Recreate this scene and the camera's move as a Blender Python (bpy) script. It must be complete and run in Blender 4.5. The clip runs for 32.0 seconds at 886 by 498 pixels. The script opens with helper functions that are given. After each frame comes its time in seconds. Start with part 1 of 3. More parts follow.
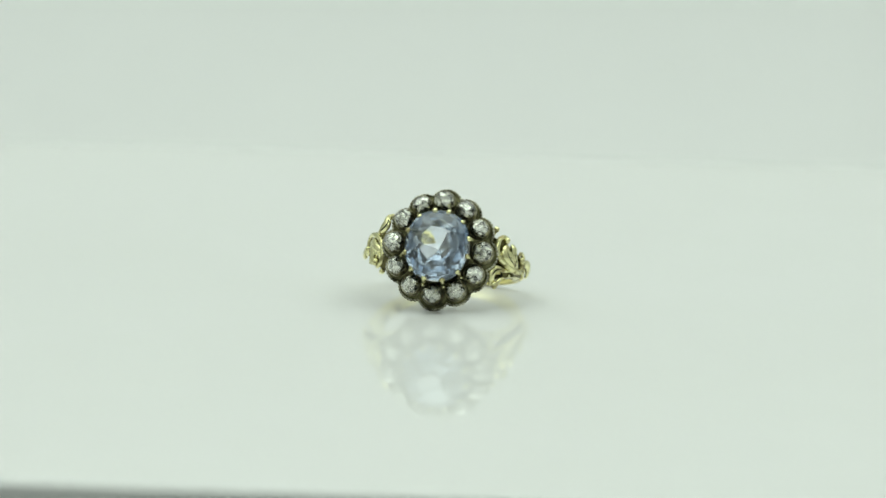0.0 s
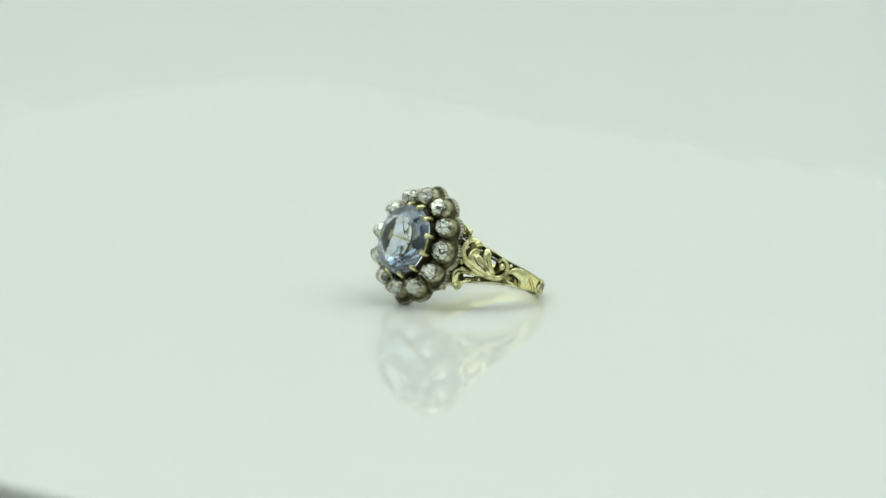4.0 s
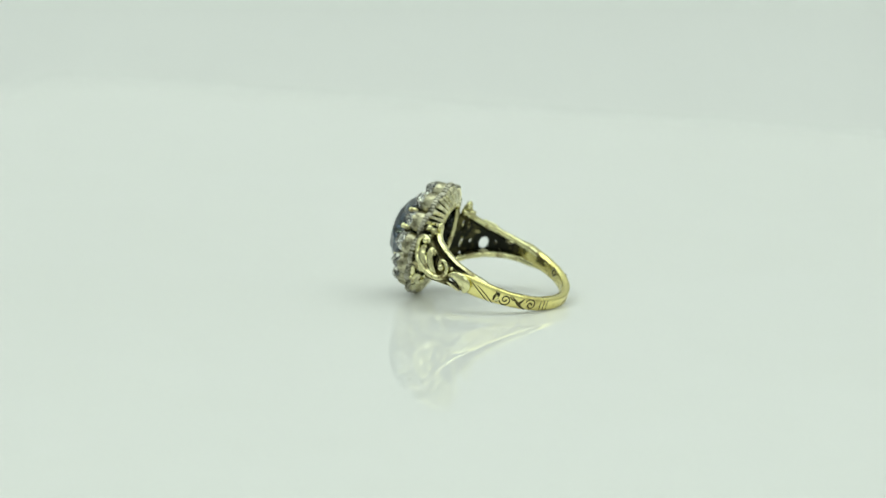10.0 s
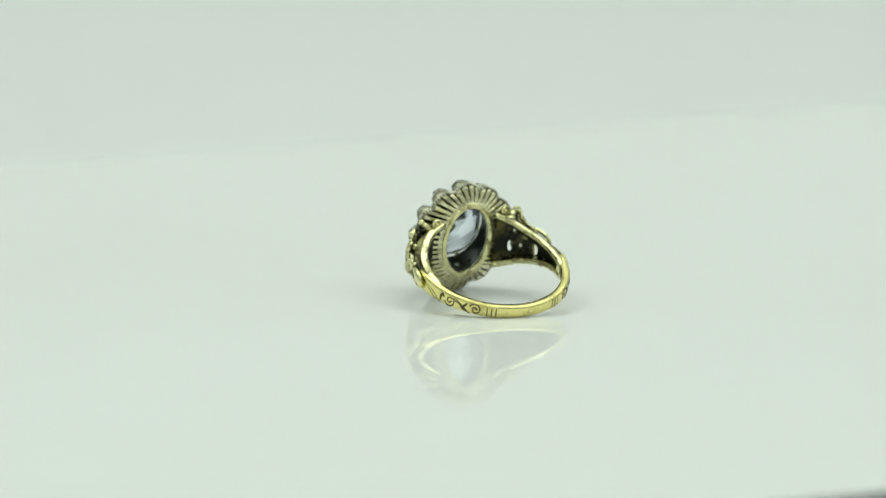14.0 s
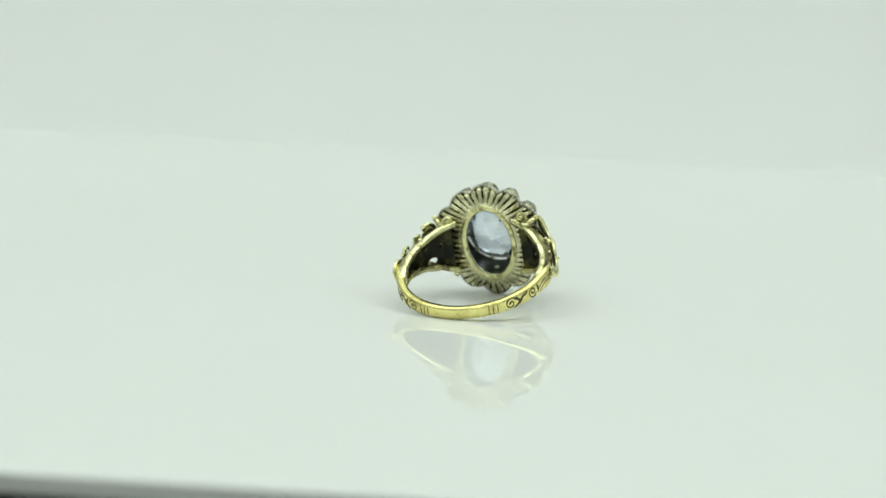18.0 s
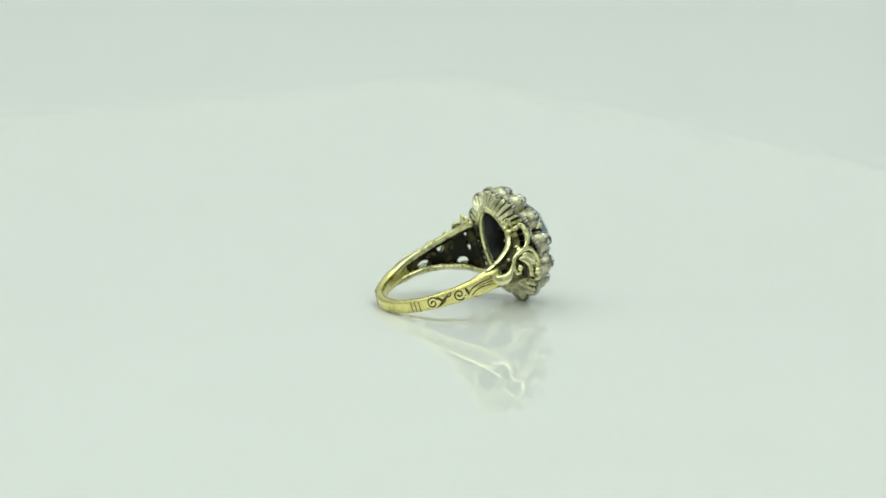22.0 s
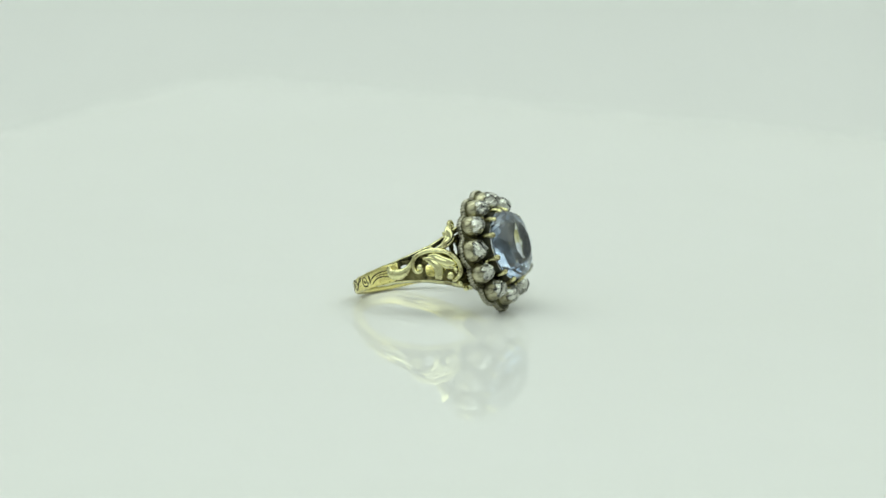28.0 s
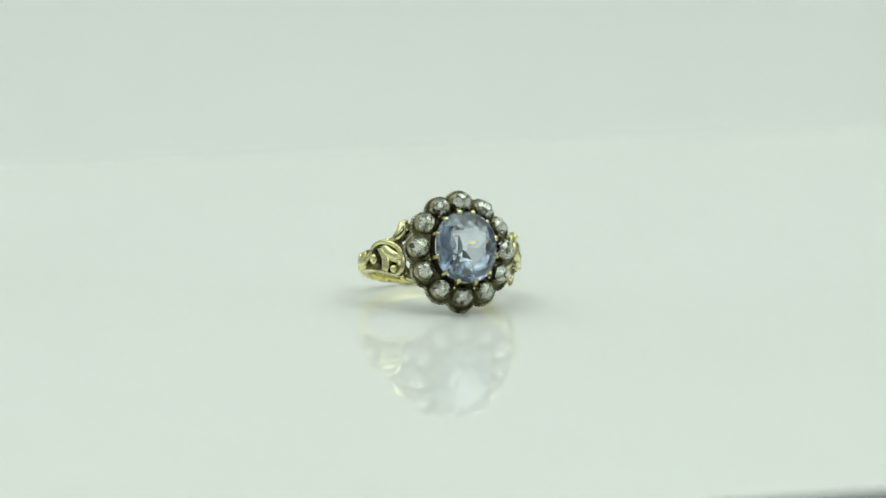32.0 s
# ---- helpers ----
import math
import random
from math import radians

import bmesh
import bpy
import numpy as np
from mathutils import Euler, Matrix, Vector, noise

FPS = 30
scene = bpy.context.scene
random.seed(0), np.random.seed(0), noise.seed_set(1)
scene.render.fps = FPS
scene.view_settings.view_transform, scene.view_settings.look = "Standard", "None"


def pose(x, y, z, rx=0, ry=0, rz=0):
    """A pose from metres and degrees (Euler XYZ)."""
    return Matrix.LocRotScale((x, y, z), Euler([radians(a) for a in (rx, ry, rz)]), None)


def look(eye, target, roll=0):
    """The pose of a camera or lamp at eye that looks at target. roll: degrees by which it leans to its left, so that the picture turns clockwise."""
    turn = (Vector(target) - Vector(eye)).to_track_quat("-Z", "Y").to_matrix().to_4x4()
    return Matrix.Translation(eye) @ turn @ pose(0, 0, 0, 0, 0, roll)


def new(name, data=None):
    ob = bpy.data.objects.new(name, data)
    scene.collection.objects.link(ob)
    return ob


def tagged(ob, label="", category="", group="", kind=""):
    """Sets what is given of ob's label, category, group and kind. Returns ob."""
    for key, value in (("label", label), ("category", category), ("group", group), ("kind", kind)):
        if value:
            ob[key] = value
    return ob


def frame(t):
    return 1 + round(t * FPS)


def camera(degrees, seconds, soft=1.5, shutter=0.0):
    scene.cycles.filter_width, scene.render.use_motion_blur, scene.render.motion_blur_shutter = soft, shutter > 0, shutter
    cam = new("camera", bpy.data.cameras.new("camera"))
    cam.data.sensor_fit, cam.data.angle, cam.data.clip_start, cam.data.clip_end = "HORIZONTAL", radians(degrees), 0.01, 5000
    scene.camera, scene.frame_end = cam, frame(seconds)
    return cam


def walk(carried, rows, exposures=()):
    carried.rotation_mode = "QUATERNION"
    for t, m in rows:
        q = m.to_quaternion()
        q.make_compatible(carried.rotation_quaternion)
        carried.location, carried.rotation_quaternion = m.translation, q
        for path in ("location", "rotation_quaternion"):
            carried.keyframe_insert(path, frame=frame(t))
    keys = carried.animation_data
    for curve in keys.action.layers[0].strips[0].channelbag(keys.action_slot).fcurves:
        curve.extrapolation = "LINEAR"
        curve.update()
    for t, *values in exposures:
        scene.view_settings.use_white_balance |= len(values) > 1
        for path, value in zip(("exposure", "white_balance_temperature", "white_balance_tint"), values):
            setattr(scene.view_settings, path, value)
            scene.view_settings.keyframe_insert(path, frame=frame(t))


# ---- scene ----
# Camera on a tripod, about 0.85 m from a ring that turns on a white plate
cam = camera(8.153, 32.0, soft=1.5)
cam.data.dof.use_dof = True
cam.data.dof.focus_distance = 0.852
cam.data.dof.aperture_fstop = 18.0
VIEW = look((0.0, -0.84615, 0.15977), (-0.0027875, 0.000209, 0.0072518), 1.265)
walk(cam, [(0.0, VIEW), (32.0, VIEW)], exposures=[(0.0, 0.0), (2.5, 0.035), (6.0, 0.01), (9.0, 0.0), (15.0, 0.0), (17.0, 0.02), (18.5, 0.06), (20.0, 0.035), (22.0, 0.005), (26.0, 0.0), (32.0, -0.005)])

PERIOD = 34.518


# ---- light ----
world = bpy.data.worlds.new("world")
scene.world = world
world.use_nodes = True
world.node_tree.nodes["Background"].inputs[0].default_value = (0.86, 1.0, 0.87, 1)
world.node_tree.nodes["Background"].inputs[1].default_value = 0.05

LAMP_TINT = (0.88, 1.0, 0.90)


def area_lamp(name, eye, target, w, h, watts):
    data = bpy.data.lights.new(name, "AREA")
    data.shape, data.size, data.size_y, data.energy, data.color = "RECTANGLE", w, h, watts, LAMP_TINT
    ob = new(name, data)
    ob.matrix_basis = look(eye, target)
    return ob


area_lamp("overhead_softbox", (0.0, 0.1, 1.2), (0.0, 0.1, 0.0), 1.6, 1.2, 10.35)
area_lamp("side_softbox", (-0.8, -0.05, 0.65), (0.0, 0.0, 0.0), 1.0, 0.8, 1.65)
area_lamp("side_softbox", (0.8, -0.05, 0.65), (0.0, 0.0, 0.0), 1.0, 0.8, 1.65)
area_lamp("front_softbox", (0.0, -1.15, 0.72), (0.0, 0.0, 0.0), 1.0, 0.6, 2.3)


# ---- materials ----
def material(name, base, rough=0.5, metal=0.0, spec=0.5, ior=1.5, transmission=0.0):
    m = bpy.data.materials.new(name)
    m.use_nodes = True
    b = m.node_tree.nodes["Principled BSDF"]
    b.inputs["Base Color"].default_value = (*base, 1)
    b.inputs["Roughness"].default_value = rough
    b.inputs["Metallic"].default_value = metal
    b.inputs["Specular IOR Level"].default_value = spec
    b.inputs["IOR"].default_value = ior
    b.inputs["Transmission Weight"].default_value = transmission
    return m


def worn(m, dark, scale, lo, hi, amount, rough_add=0.1, bump=0.0, bump_scale=None, bump_dist=0.00002):
    """Stains and wear by two noises, on base colour and roughness, with a fine relief."""
    nt = m.node_tree
    b = nt.nodes["Principled BSDF"]
    base = tuple(b.inputs["Base Color"].default_value)
    rough = b.inputs["Roughness"].default_value
    tc = nt.nodes.new("ShaderNodeTexCoord")
    n1, n2 = nt.nodes.new("ShaderNodeTexNoise"), nt.nodes.new("ShaderNodeTexNoise")
    n1.inputs["Scale"].default_value, n2.inputs["Scale"].default_value = scale, scale * 6
    n1.inputs["Detail"].default_value, n2.inputs["Detail"].default_value = 4.0, 3.0
    mixer = nt.nodes.new("ShaderNodeMath")
    mixer.operation = "MULTIPLY_ADD"
    mixer.inputs[1].default_value, mixer.inputs[2].default_value = 0.35, 0.0
    add = nt.nodes.new("ShaderNodeMath")
    add.operation = "ADD"
    ramp = nt.nodes.new("ShaderNodeMapRange")
    ramp.inputs["From Min"].default_value, ramp.inputs["From Max"].default_value = lo, hi
    ramp.inputs["To Min"].default_value, ramp.inputs["To Max"].default_value = 0.0, amount
    mix = nt.nodes.new("ShaderNodeMix")
    mix.data_type = "RGBA"
    mix.inputs["A"].default_value, mix.inputs["B"].default_value = base, (*dark, 1)
    rr = nt.nodes.new("ShaderNodeMath")
    rr.operation = "MULTIPLY_ADD"
    rr.inputs[1].default_value, rr.inputs[2].default_value = rough_add, rough
    L = nt.links.new
    for n in (n1, n2):
        L(tc.outputs["Object"], n.inputs["Vector"])
    L(n2.outputs["Fac"], mixer.inputs[0])
    L(n1.outputs["Fac"], add.inputs[0])
    L(mixer.outputs[0], add.inputs[1])
    L(add.outputs[0], ramp.inputs["Value"])
    L(ramp.outputs["Result"], mix.inputs["Factor"])
    L(mix.outputs["Result"], b.inputs["Base Color"])
    L(ramp.outputs["Result"], rr.inputs[0])
    L(rr.outputs[0], b.inputs["Roughness"])
    if bump:
        n3, bp = nt.nodes.new("ShaderNodeTexNoise"), nt.nodes.new("ShaderNodeBump")
        n3.inputs["Scale"].default_value, n3.inputs["Detail"].default_value = bump_scale, 3.0
        bp.inputs["Strength"].default_value, bp.inputs["Distance"].default_value = bump, bump_dist
        L(tc.outputs["Object"], n3.inputs["Vector"])
        L(n3.outputs["Fac"], bp.inputs["Height"])
        L(bp.outputs["Normal"], b.inputs["Normal"])
    return m


GOLD = worn(material("yellow_gold", (0.86, 0.78, 0.32), 0.23, 1.0), (0.42, 0.34, 0.11), 260, 0.66, 0.9, 0.65, 0.2, 0.35, 1600)
PALE_GOLD = worn(material("pale_worn_gold", (0.83, 0.80, 0.45), 0.17, 1.0), (0.22, 0.17, 0.07), 700, 0.66, 0.86, 0.85, 0.25, 0.4, 2200)
SILVER = worn(material("oxidised_silver", (0.56, 0.535, 0.37), 0.28, 1.0), (0.11, 0.095, 0.06), 900, 0.62, 0.88, 0.85, 0.25, 0.5, 2600)
SHADED_SILVER = worn(material("shaded_silver_in_cuts", (0.30, 0.28, 0.19), 0.35, 1.0), (0.09, 0.08, 0.05), 900, 0.6, 0.85, 0.8, 0.1)
PATINA = worn(material("black_patina", (0.022, 0.023, 0.011), 0.42, 0.2, 0.25), (0.10, 0.08, 0.035), 600, 0.68, 0.95, 0.6, -0.1, 0.5, 2500)
SOOTY = worn(material("polished_black_wall", (0.022, 0.024, 0.016), 0.2, 0.3, 0.4), (0.08, 0.07, 0.035), 600, 0.68, 0.95, 0.6, 0.15, 0.3, 1500)
WEB = worn(material("sooty_gold", (0.012, 0.013, 0.006), 0.45, 0.2, 0.25), (0.26, 0.22, 0.07), 260, 0.67, 0.92, 0.6, -0.1, 0.5, 2500)
RECESS = worn(material("dirty_gold_in_recesses", (0.30, 0.27, 0.13), 0.3, 1.0), (0.025, 0.023, 0.011), 520, 0.56, 0.82, 0.95, 0.15, 0.5, 2200)
ENGRAVED = worn(material("dark_olive_in_cuts", (0.11, 0.093, 0.036), 0.42, 0.5), (0.03, 0.026, 0.012), 500, 0.5, 0.9, 0.8, 0.1)
PLATE_SILVER = worn(material("dark_olive_silver", (0.13, 0.125, 0.065), 0.36, 1.0), (0.02, 0.018, 0.01), 700, 0.60, 0.85, 0.9, 0.2, 0.6, 2500)
SAPPHIRE = worn(material("blue_sapphire", (0.085, 0.135, 0.23), 0.0, 0.0, 0.5, 1.77, 0.98), (0.30, 0.385, 0.51), 230, 0.56, 0.82, 1.0, 0.0)
# Pavilion and table tints are paled to imitate light passing through the stone
SAPPHIRE_PALE = material("sapphire_paled_for_back_light", (0.86, 0.91, 1.0), 0.0, 0.0, 0.5, 1.77, 0.93)
SAPPHIRE_TABLE = worn(material("sapphire_table_paled_for_light", (0.66, 0.74, 0.88), 0.0, 0.0, 0.5, 1.77, 0.98), (0.90, 0.93, 0.98), 260, 0.5, 0.85, 1.0, 0.0)
DIAMOND = worn(material("old_cut_diamond", (0.97, 0.975, 0.95), 0.0, 0.0, 0.5, 1.75, 1.0), (0.88, 0.85, 0.76), 800, 0.5, 0.85, 0.6, 0.02)
BEADING = worn(material("beaded_silver", (0.56, 0.54, 0.44), 0.28, 1.0), (0.08, 0.075, 0.045), 700, 0.56, 0.82, 0.9, 0.2)
REFLECTOR = worn(material("tarnished_reflector", (0.80, 0.81, 0.78), 0.2, 1.0), (0.5, 0.49, 0.41), 900, 0.6, 0.88, 0.7, 0.15, 0.3, 900, 0.0001)
GALLERY = worn(material("pale_gallery_gold", (0.80, 0.77, 0.52), 0.26, 1.0), (0.26, 0.23, 0.12), 800, 0.64, 0.9, 0.7, 0.2, 0.4, 2200)
ACRYLIC = worn(material("white_glossy_acrylic", (0.80, 0.80, 0.80), 0.0, 0.0, 0.21, 1.45), (0.78, 0.78, 0.77), 9, 0.4, 0.9, 1.0, 0.004)
PAPER = worn(material("white_paper", (0.75, 0.75, 0.75), 0.9), (0.72, 0.72, 0.72), 2.5, 0.4, 0.9, 1.0, 0.0, 0.05, 300)
BLACK = worn(material("black_matt_laminate", (0.012, 0.013, 0.012), 0.55), (0.02, 0.02, 0.02), 12, 0.4, 0.9, 1.0, 0.1, 0.1, 400)
PAINT = worn(material("white_wall_paint", (0.78, 0.78, 0.77), 0.8), (0.74, 0.74, 0.73), 3, 0.4, 0.9, 1.0, 0.05, 0.2, 90)


# ---- setting ----
def add_box(bm, x0, y0, z0, x1, y1, z1):
    r = bmesh.ops.create_cube(bm, size=1.0)
    for v in r["verts"]:
        v.co = Vector(((x0 + x1) / 2 + v.co.x * (x1 - x0), (y0 + y1) / 2 + v.co.y * (y1 - y0), (z0 + z1) / 2 + v.co.z * (z1 - z0)))
    return r["verts"]


def mesh_object(name, bm, mat, smooth=False):
    me = bpy.data.meshes.new(name)
    bmesh.ops.recalc_face_normals(bm, faces=bm.faces)
    bm.to_mesh(me)
    bm.free()
    for m in mat if isinstance(mat, (list, tuple)) else (mat,):
        me.materials.append(m)
    if smooth:
        for p in me.polygons:
            p.use_smooth = True
    return new(name, me)


def block(name, x0, y0, z0, x1, y1, z1, mat, label, category):
    bm = bmesh.new()
    add_box(bm, x0, y0, z0, x1, y1, z1)
    return tagged(mesh_object(name, bm, mat), label, category, kind="structure")


TABLE = -0.062
block("ground", -0.95, -1.35, TABLE - 0.03, 0.95, 0.75, TABLE, BLACK, "matt black tabletop under the turntable", "tabletop")
# Unseen walls, white and close in like a light tent, to brighten the metal
block("wall_north", -0.95, 0.65, TABLE, 0.95, 0.75, 1.25, PAINT, "unseen plain white wall that bounces light", "wall")
block("wall_south", -0.95, -1.35, TABLE, 0.95, -1.25, 1.25, PAINT, "unseen plain white wall that bounces light", "wall")
block("wall_east", 0.85, -1.25, TABLE, 0.95, 0.65, 1.25, PAINT, "unseen plain white wall that bounces light", "wall")
block("wall_west", -0.95, -1.25, TABLE, -0.85, 0.65, 1.25, PAINT, "unseen plain white wall that bounces light", "wall")
block("ceiling", -0.95, -1.35, 1.25, 0.95, 0.75, 1.30, PAINT, "plain white ceiling", "ceiling")


def build_backdrop():
    """A white paper sweep: flat at the back of the table, then curving up."""
    prof = [(0.26, 0.0)]
    for i in range(17):
        a = radians(90 * i / 16)
        prof.append((0.34 + 0.16 * math.sin(a), 0.16 - 0.16 * math.cos(a)))
    prof.append((0.50, 1.15))
    bm = bmesh.new()
    rows = []
    for off in (0.0, 0.0012):
        rows.append([[bm.verts.new((x, y + off * 0.7, TABLE + 0.003 + z - off)) for y, z in prof] for x in (-0.8, 0.8)])
    for a, b in ((rows[0][0], rows[0][1]), (rows[1][1], rows[1][0]), (rows[0][1], rows[1][1]), (rows[1][0], rows[0][0])):
        for i in range(len(prof) - 1):
            bm.faces.new((a[i], b[i], b[i + 1], a[i + 1]))
    for i in (0, -1):
        bm.faces.new((rows[0][0][i], rows[0][1][i], rows[1][1][i], rows[1][0][i]))
    tagged(mesh_object("backdrop", bm, PAPER, True), "plain white paper sweep behind the turntable", "backdrop", kind="structure")


build_backdrop()


# ---- turntable ----
def rounded_slab(bm, hx, hy, rad, z0, z1, bevel, cx=0.0, cy=0.0, n=8):
    loops = []
    for z, inset in ((z0, bevel), (z0 + bevel, 0.0), (z1 - bevel, 0.0), (z1 - bevel * 0.3, bevel * 0.3), (z1, bevel)):
        loop = []
        for sx, sy, a0 in ((1, 1, 0), (-1, 1, 90), (-1, -1, 180), (1, -1, 270)):
            for i in range(n + 1):
                a = radians(a0 + 90 * i / n)
                r = rad - inset
                loop.append(bm.verts.new((cx + sx * (hx - rad) + r * math.cos(a), cy + sy * (hy - rad) + r * math.sin(a), z)))
        loops.append(loop)
    for a, b in zip(loops, loops[1:]):
        for i in range(len(a)):
            j = (i + 1) % len(a)
            bm.faces.new((a[i], a[j], b[j], b[i]))
    bm.faces.new(loops[0][::-1])
    bm.faces.new(loops[-1])


def build_turntable():
    bm = bmesh.new()
    rounded_slab(bm, 0.088, 0.088, 0.0879, TABLE, -0.012, 0.003, n=24)
    tagged(mesh_object("turntable", bm, BLACK), "round black turntable standing on a black tabletop", "turntable")
    root = tagged(new("display_plate"), "rectangular white glossy acrylic plate on a turntable", "display plate")
    bm = bmesh.new()
    rounded_slab(bm, 0.1678, 0.1255, 0.006, -0.0028, 0.0, 0.0004, -0.00087, -0.00035)
    bmesh.ops.rotate(bm, verts=bm.verts, cent=(0, 0, 0), matrix=Matrix.Rotation(radians(-2.95), 3, "Z"))
    top = mesh_object("sheet", bm, ACRYLIC)
    top.parent = root
    bm = bmesh.new()
    rounded_slab(bm, 0.07, 0.07, 0.0699, -0.0119, -0.0031, 0.0008, n=24)
    hub = mesh_object("hub", bm, BLACK)
    hub.parent = root
    return root


plate = build_turntable()

# ---- ring ----
# Ring space in mm: x across the head, y from the claw tips back to the band, z along the finger
RING_AT = Matrix(((0.989029, 0.0900146, 0.1171281, -3.58594), (-0.122503, 0.9428766, 0.3098012, -8.62928), (-0.0825507, -0.3207509, 0.9435593, 9.36677), (0, 0, 0, 1)))
MM = Matrix.Diagonal((0.001, 0.001, 0.001, 1))
TO_PLATE = MM @ RING_AT
MID = 13.87
SHIFT = 0.2


def part(name, bm, mat, parent, label="", smooth=True):
    bm.transform(TO_PLATE)
    ob = mesh_object(name, bm, mat, smooth)
    ob.parent = parent
    if label:
        ob["label"] = label
    return ob


WALL_KEYS = [(55, 10.55), (75, 10.63), (91, 10.98), (110, 11.33), (125, 11.75), (136, 12.05), (150, 12.05)]


def wall_r(al):
    return curve_at(WALL_KEYS, abs(al))


def wall(al, z, h=0.0):
    """A point on the outer wall of the hoop: al degrees from the back, h mm proud of it."""
    r, a = wall_r(al) + h, radians(al)
    return Vector((SHIFT + r * math.sin(a), MID + r * math.cos(a), z))


def curve_at(keys, x):
    """Smooth value between keys (x, value), sorted by x."""
    if x <= keys[0][0]:
        return keys[0][1]
    for (x0, v0), (x1, v1) in zip(keys, keys[1:]):
        if x <= x1:
            k = (x - x0) / (x1 - x0)
            k = k * k * (3 - 2 * k) * 0.35 + k * 0.65
            return v0 + (v1 - v0) * k
    return keys[-1][1]


def spline(points, n):
    """Catmull-Rom through points (tuples of any length), n samples a span."""
    pts = [points[0], *points, points[-1]]
    out = []
    for i in range(1, len(pts) - 2):
        p0, p1, p2, p3 = pts[i - 1:i + 3]
        for k in range(n):
            t = k / n
            out.append(tuple(0.5 * (2 * b + (c - a) * t + (2 * a - 5 * b + 4 * c - d) * t * t + (3 * b - a - 3 * c + d) * t ** 3) for a, b, c, d in zip(p0, p1, p2, p3)))
    out.append(tuple(points[-1]))
    return out


def tube(bm, path, radii, normals, segs=8, flat=1.0):
    """A tapered tube along path; flat squeezes it along the given normals."""
    rings = []
    for i, p in enumerate(path):
        d = (path[min(i + 1, len(path) - 1)] - path[max(i - 1, 0)]).normalized()
        up = normals[i] - d * normals[i].dot(d)
        up.normalize()
        side = d.cross(up)
        r = radii[i]
        rings.append([bm.verts.new(p + side * (r * math.cos(2 * math.pi * k / segs)) + up * (r * flat * math.sin(2 * math.pi * k / segs))) for k in range(segs)])
    for a, b in zip(rings, rings[1:]):
        for k in range(segs):
            j = (k + 1) % segs
            bm.faces.new((a[k], a[j], b[j], b[k]))
    bm.faces.new(rings[0][::-1])
    bm.faces.new(rings[-1])


def on_wall(bm, points, n=6, segs=8, flat=0.8):
    """A scroll laid on the shoulder: points (al, z, radius, proud)."""
    path = spline(points, n)
    pos = [wall(a, z, h) for a, z, r, h in path]
    nor = [Vector((math.sin(radians(a)), math.cos(radians(a)), 0)) for a, z, r, h in path]
    tube(bm, pos, [max(r, 0.03) for a, z, r, h in path], nor, segs, flat)


def ball(bm, c, r, u=12, v=8, squash=(1, 1, 1)):
    m = Matrix.Translation(c) @ Matrix.Diagonal((*squash, 1))
    bmesh.ops.create_uvsphere(bm, u_segments=u, v_segments=v, radius=r, matrix=m)


# upper and lower edge of the hoop and its shoulders, by degrees from the back; the two sides differ a little
TOP_EDGE = {1: [(0, 0.12), (30, 0.26), (55, 0.53), (75, 0.87), (90, 1.3), (105, 1.7), (120, 2.3), (132, 2.78), (142, 3.25), (151, 3.65), (156, 3.8)],
            -1: [(0, 0.12), (30, 0.20), (55, 0.48), (75, 0.76), (90, 1.05), (105, 1.45), (118, 1.95), (126, 2.25), (132, 2.65), (141, 3.25), (151, 3.9), (156, 4.15)]}
LOW_EDGE = {1: [(0, -1.62), (30, -1.60), (50, -1.50), (70, -1.42), (88, -1.38), (102, -1.55), (114, -1.9), (134, -2.85), (147, -3.95), (154, -4.5)],
            -1: [(0, -1.62), (30, -1.61), (50, -1.56), (70, -1.56), (88, -1.66), (100, -1.92), (115, -2.45), (129, -3.2), (143, -4.15), (154, -4.8)]}


def build_band(ring):
    """The hoop from shoulder to shoulder: D-shaped section, widening towards the shoulders."""
    bm = bmesh.new()
    rows = []
    for i in range(121):
        al = -98 + 196 * i / 120
        a = abs(al)
        side = 1 if al > 0 else -1
        top, low = curve_at(TOP_EDGE[side], a), curve_at(LOW_EDGE[side], a)
        ro, ri = wall_r(al) - 0.12, 9.42
        c = (top + low) / 2
        hw = (top - low) / 2
        if a > 85:
            k = (a - 85) / 13
            hw *= 1 - 0.2 * k
            ri += 1.15 * k
            ro -= 0.25 * k
        sect = []
        for k in range(11):
            u = -1 + 2 * k / 10
            sect.append((ro + 0.12 * (1 - u ** 4) - (0.18 if abs(u) == 1 else 0), c + hw * u))
        for u in (0.92, 0.4, -0.4, -0.92):
            sect.append((ri - 0.10 * (1 - u * u) + 0.1, c + hw * u))
        rows.append([bm.verts.new((SHIFT + r * math.sin(radians(al)), MID + r * math.cos(radians(al)), z)) for r, z in sect])
    for p, q in zip(rows, rows[1:]):
        for k in range(len(p)):
            j = (k + 1) % len(p)
            bm.faces.new((p[k], p[j], q[j], q[k]))
    bm.faces.new(rows[0])
    bm.faces.new(rows[-1][::-1])
    part("band", bm, GOLD, ring, "plain rounded yellow gold hoop")


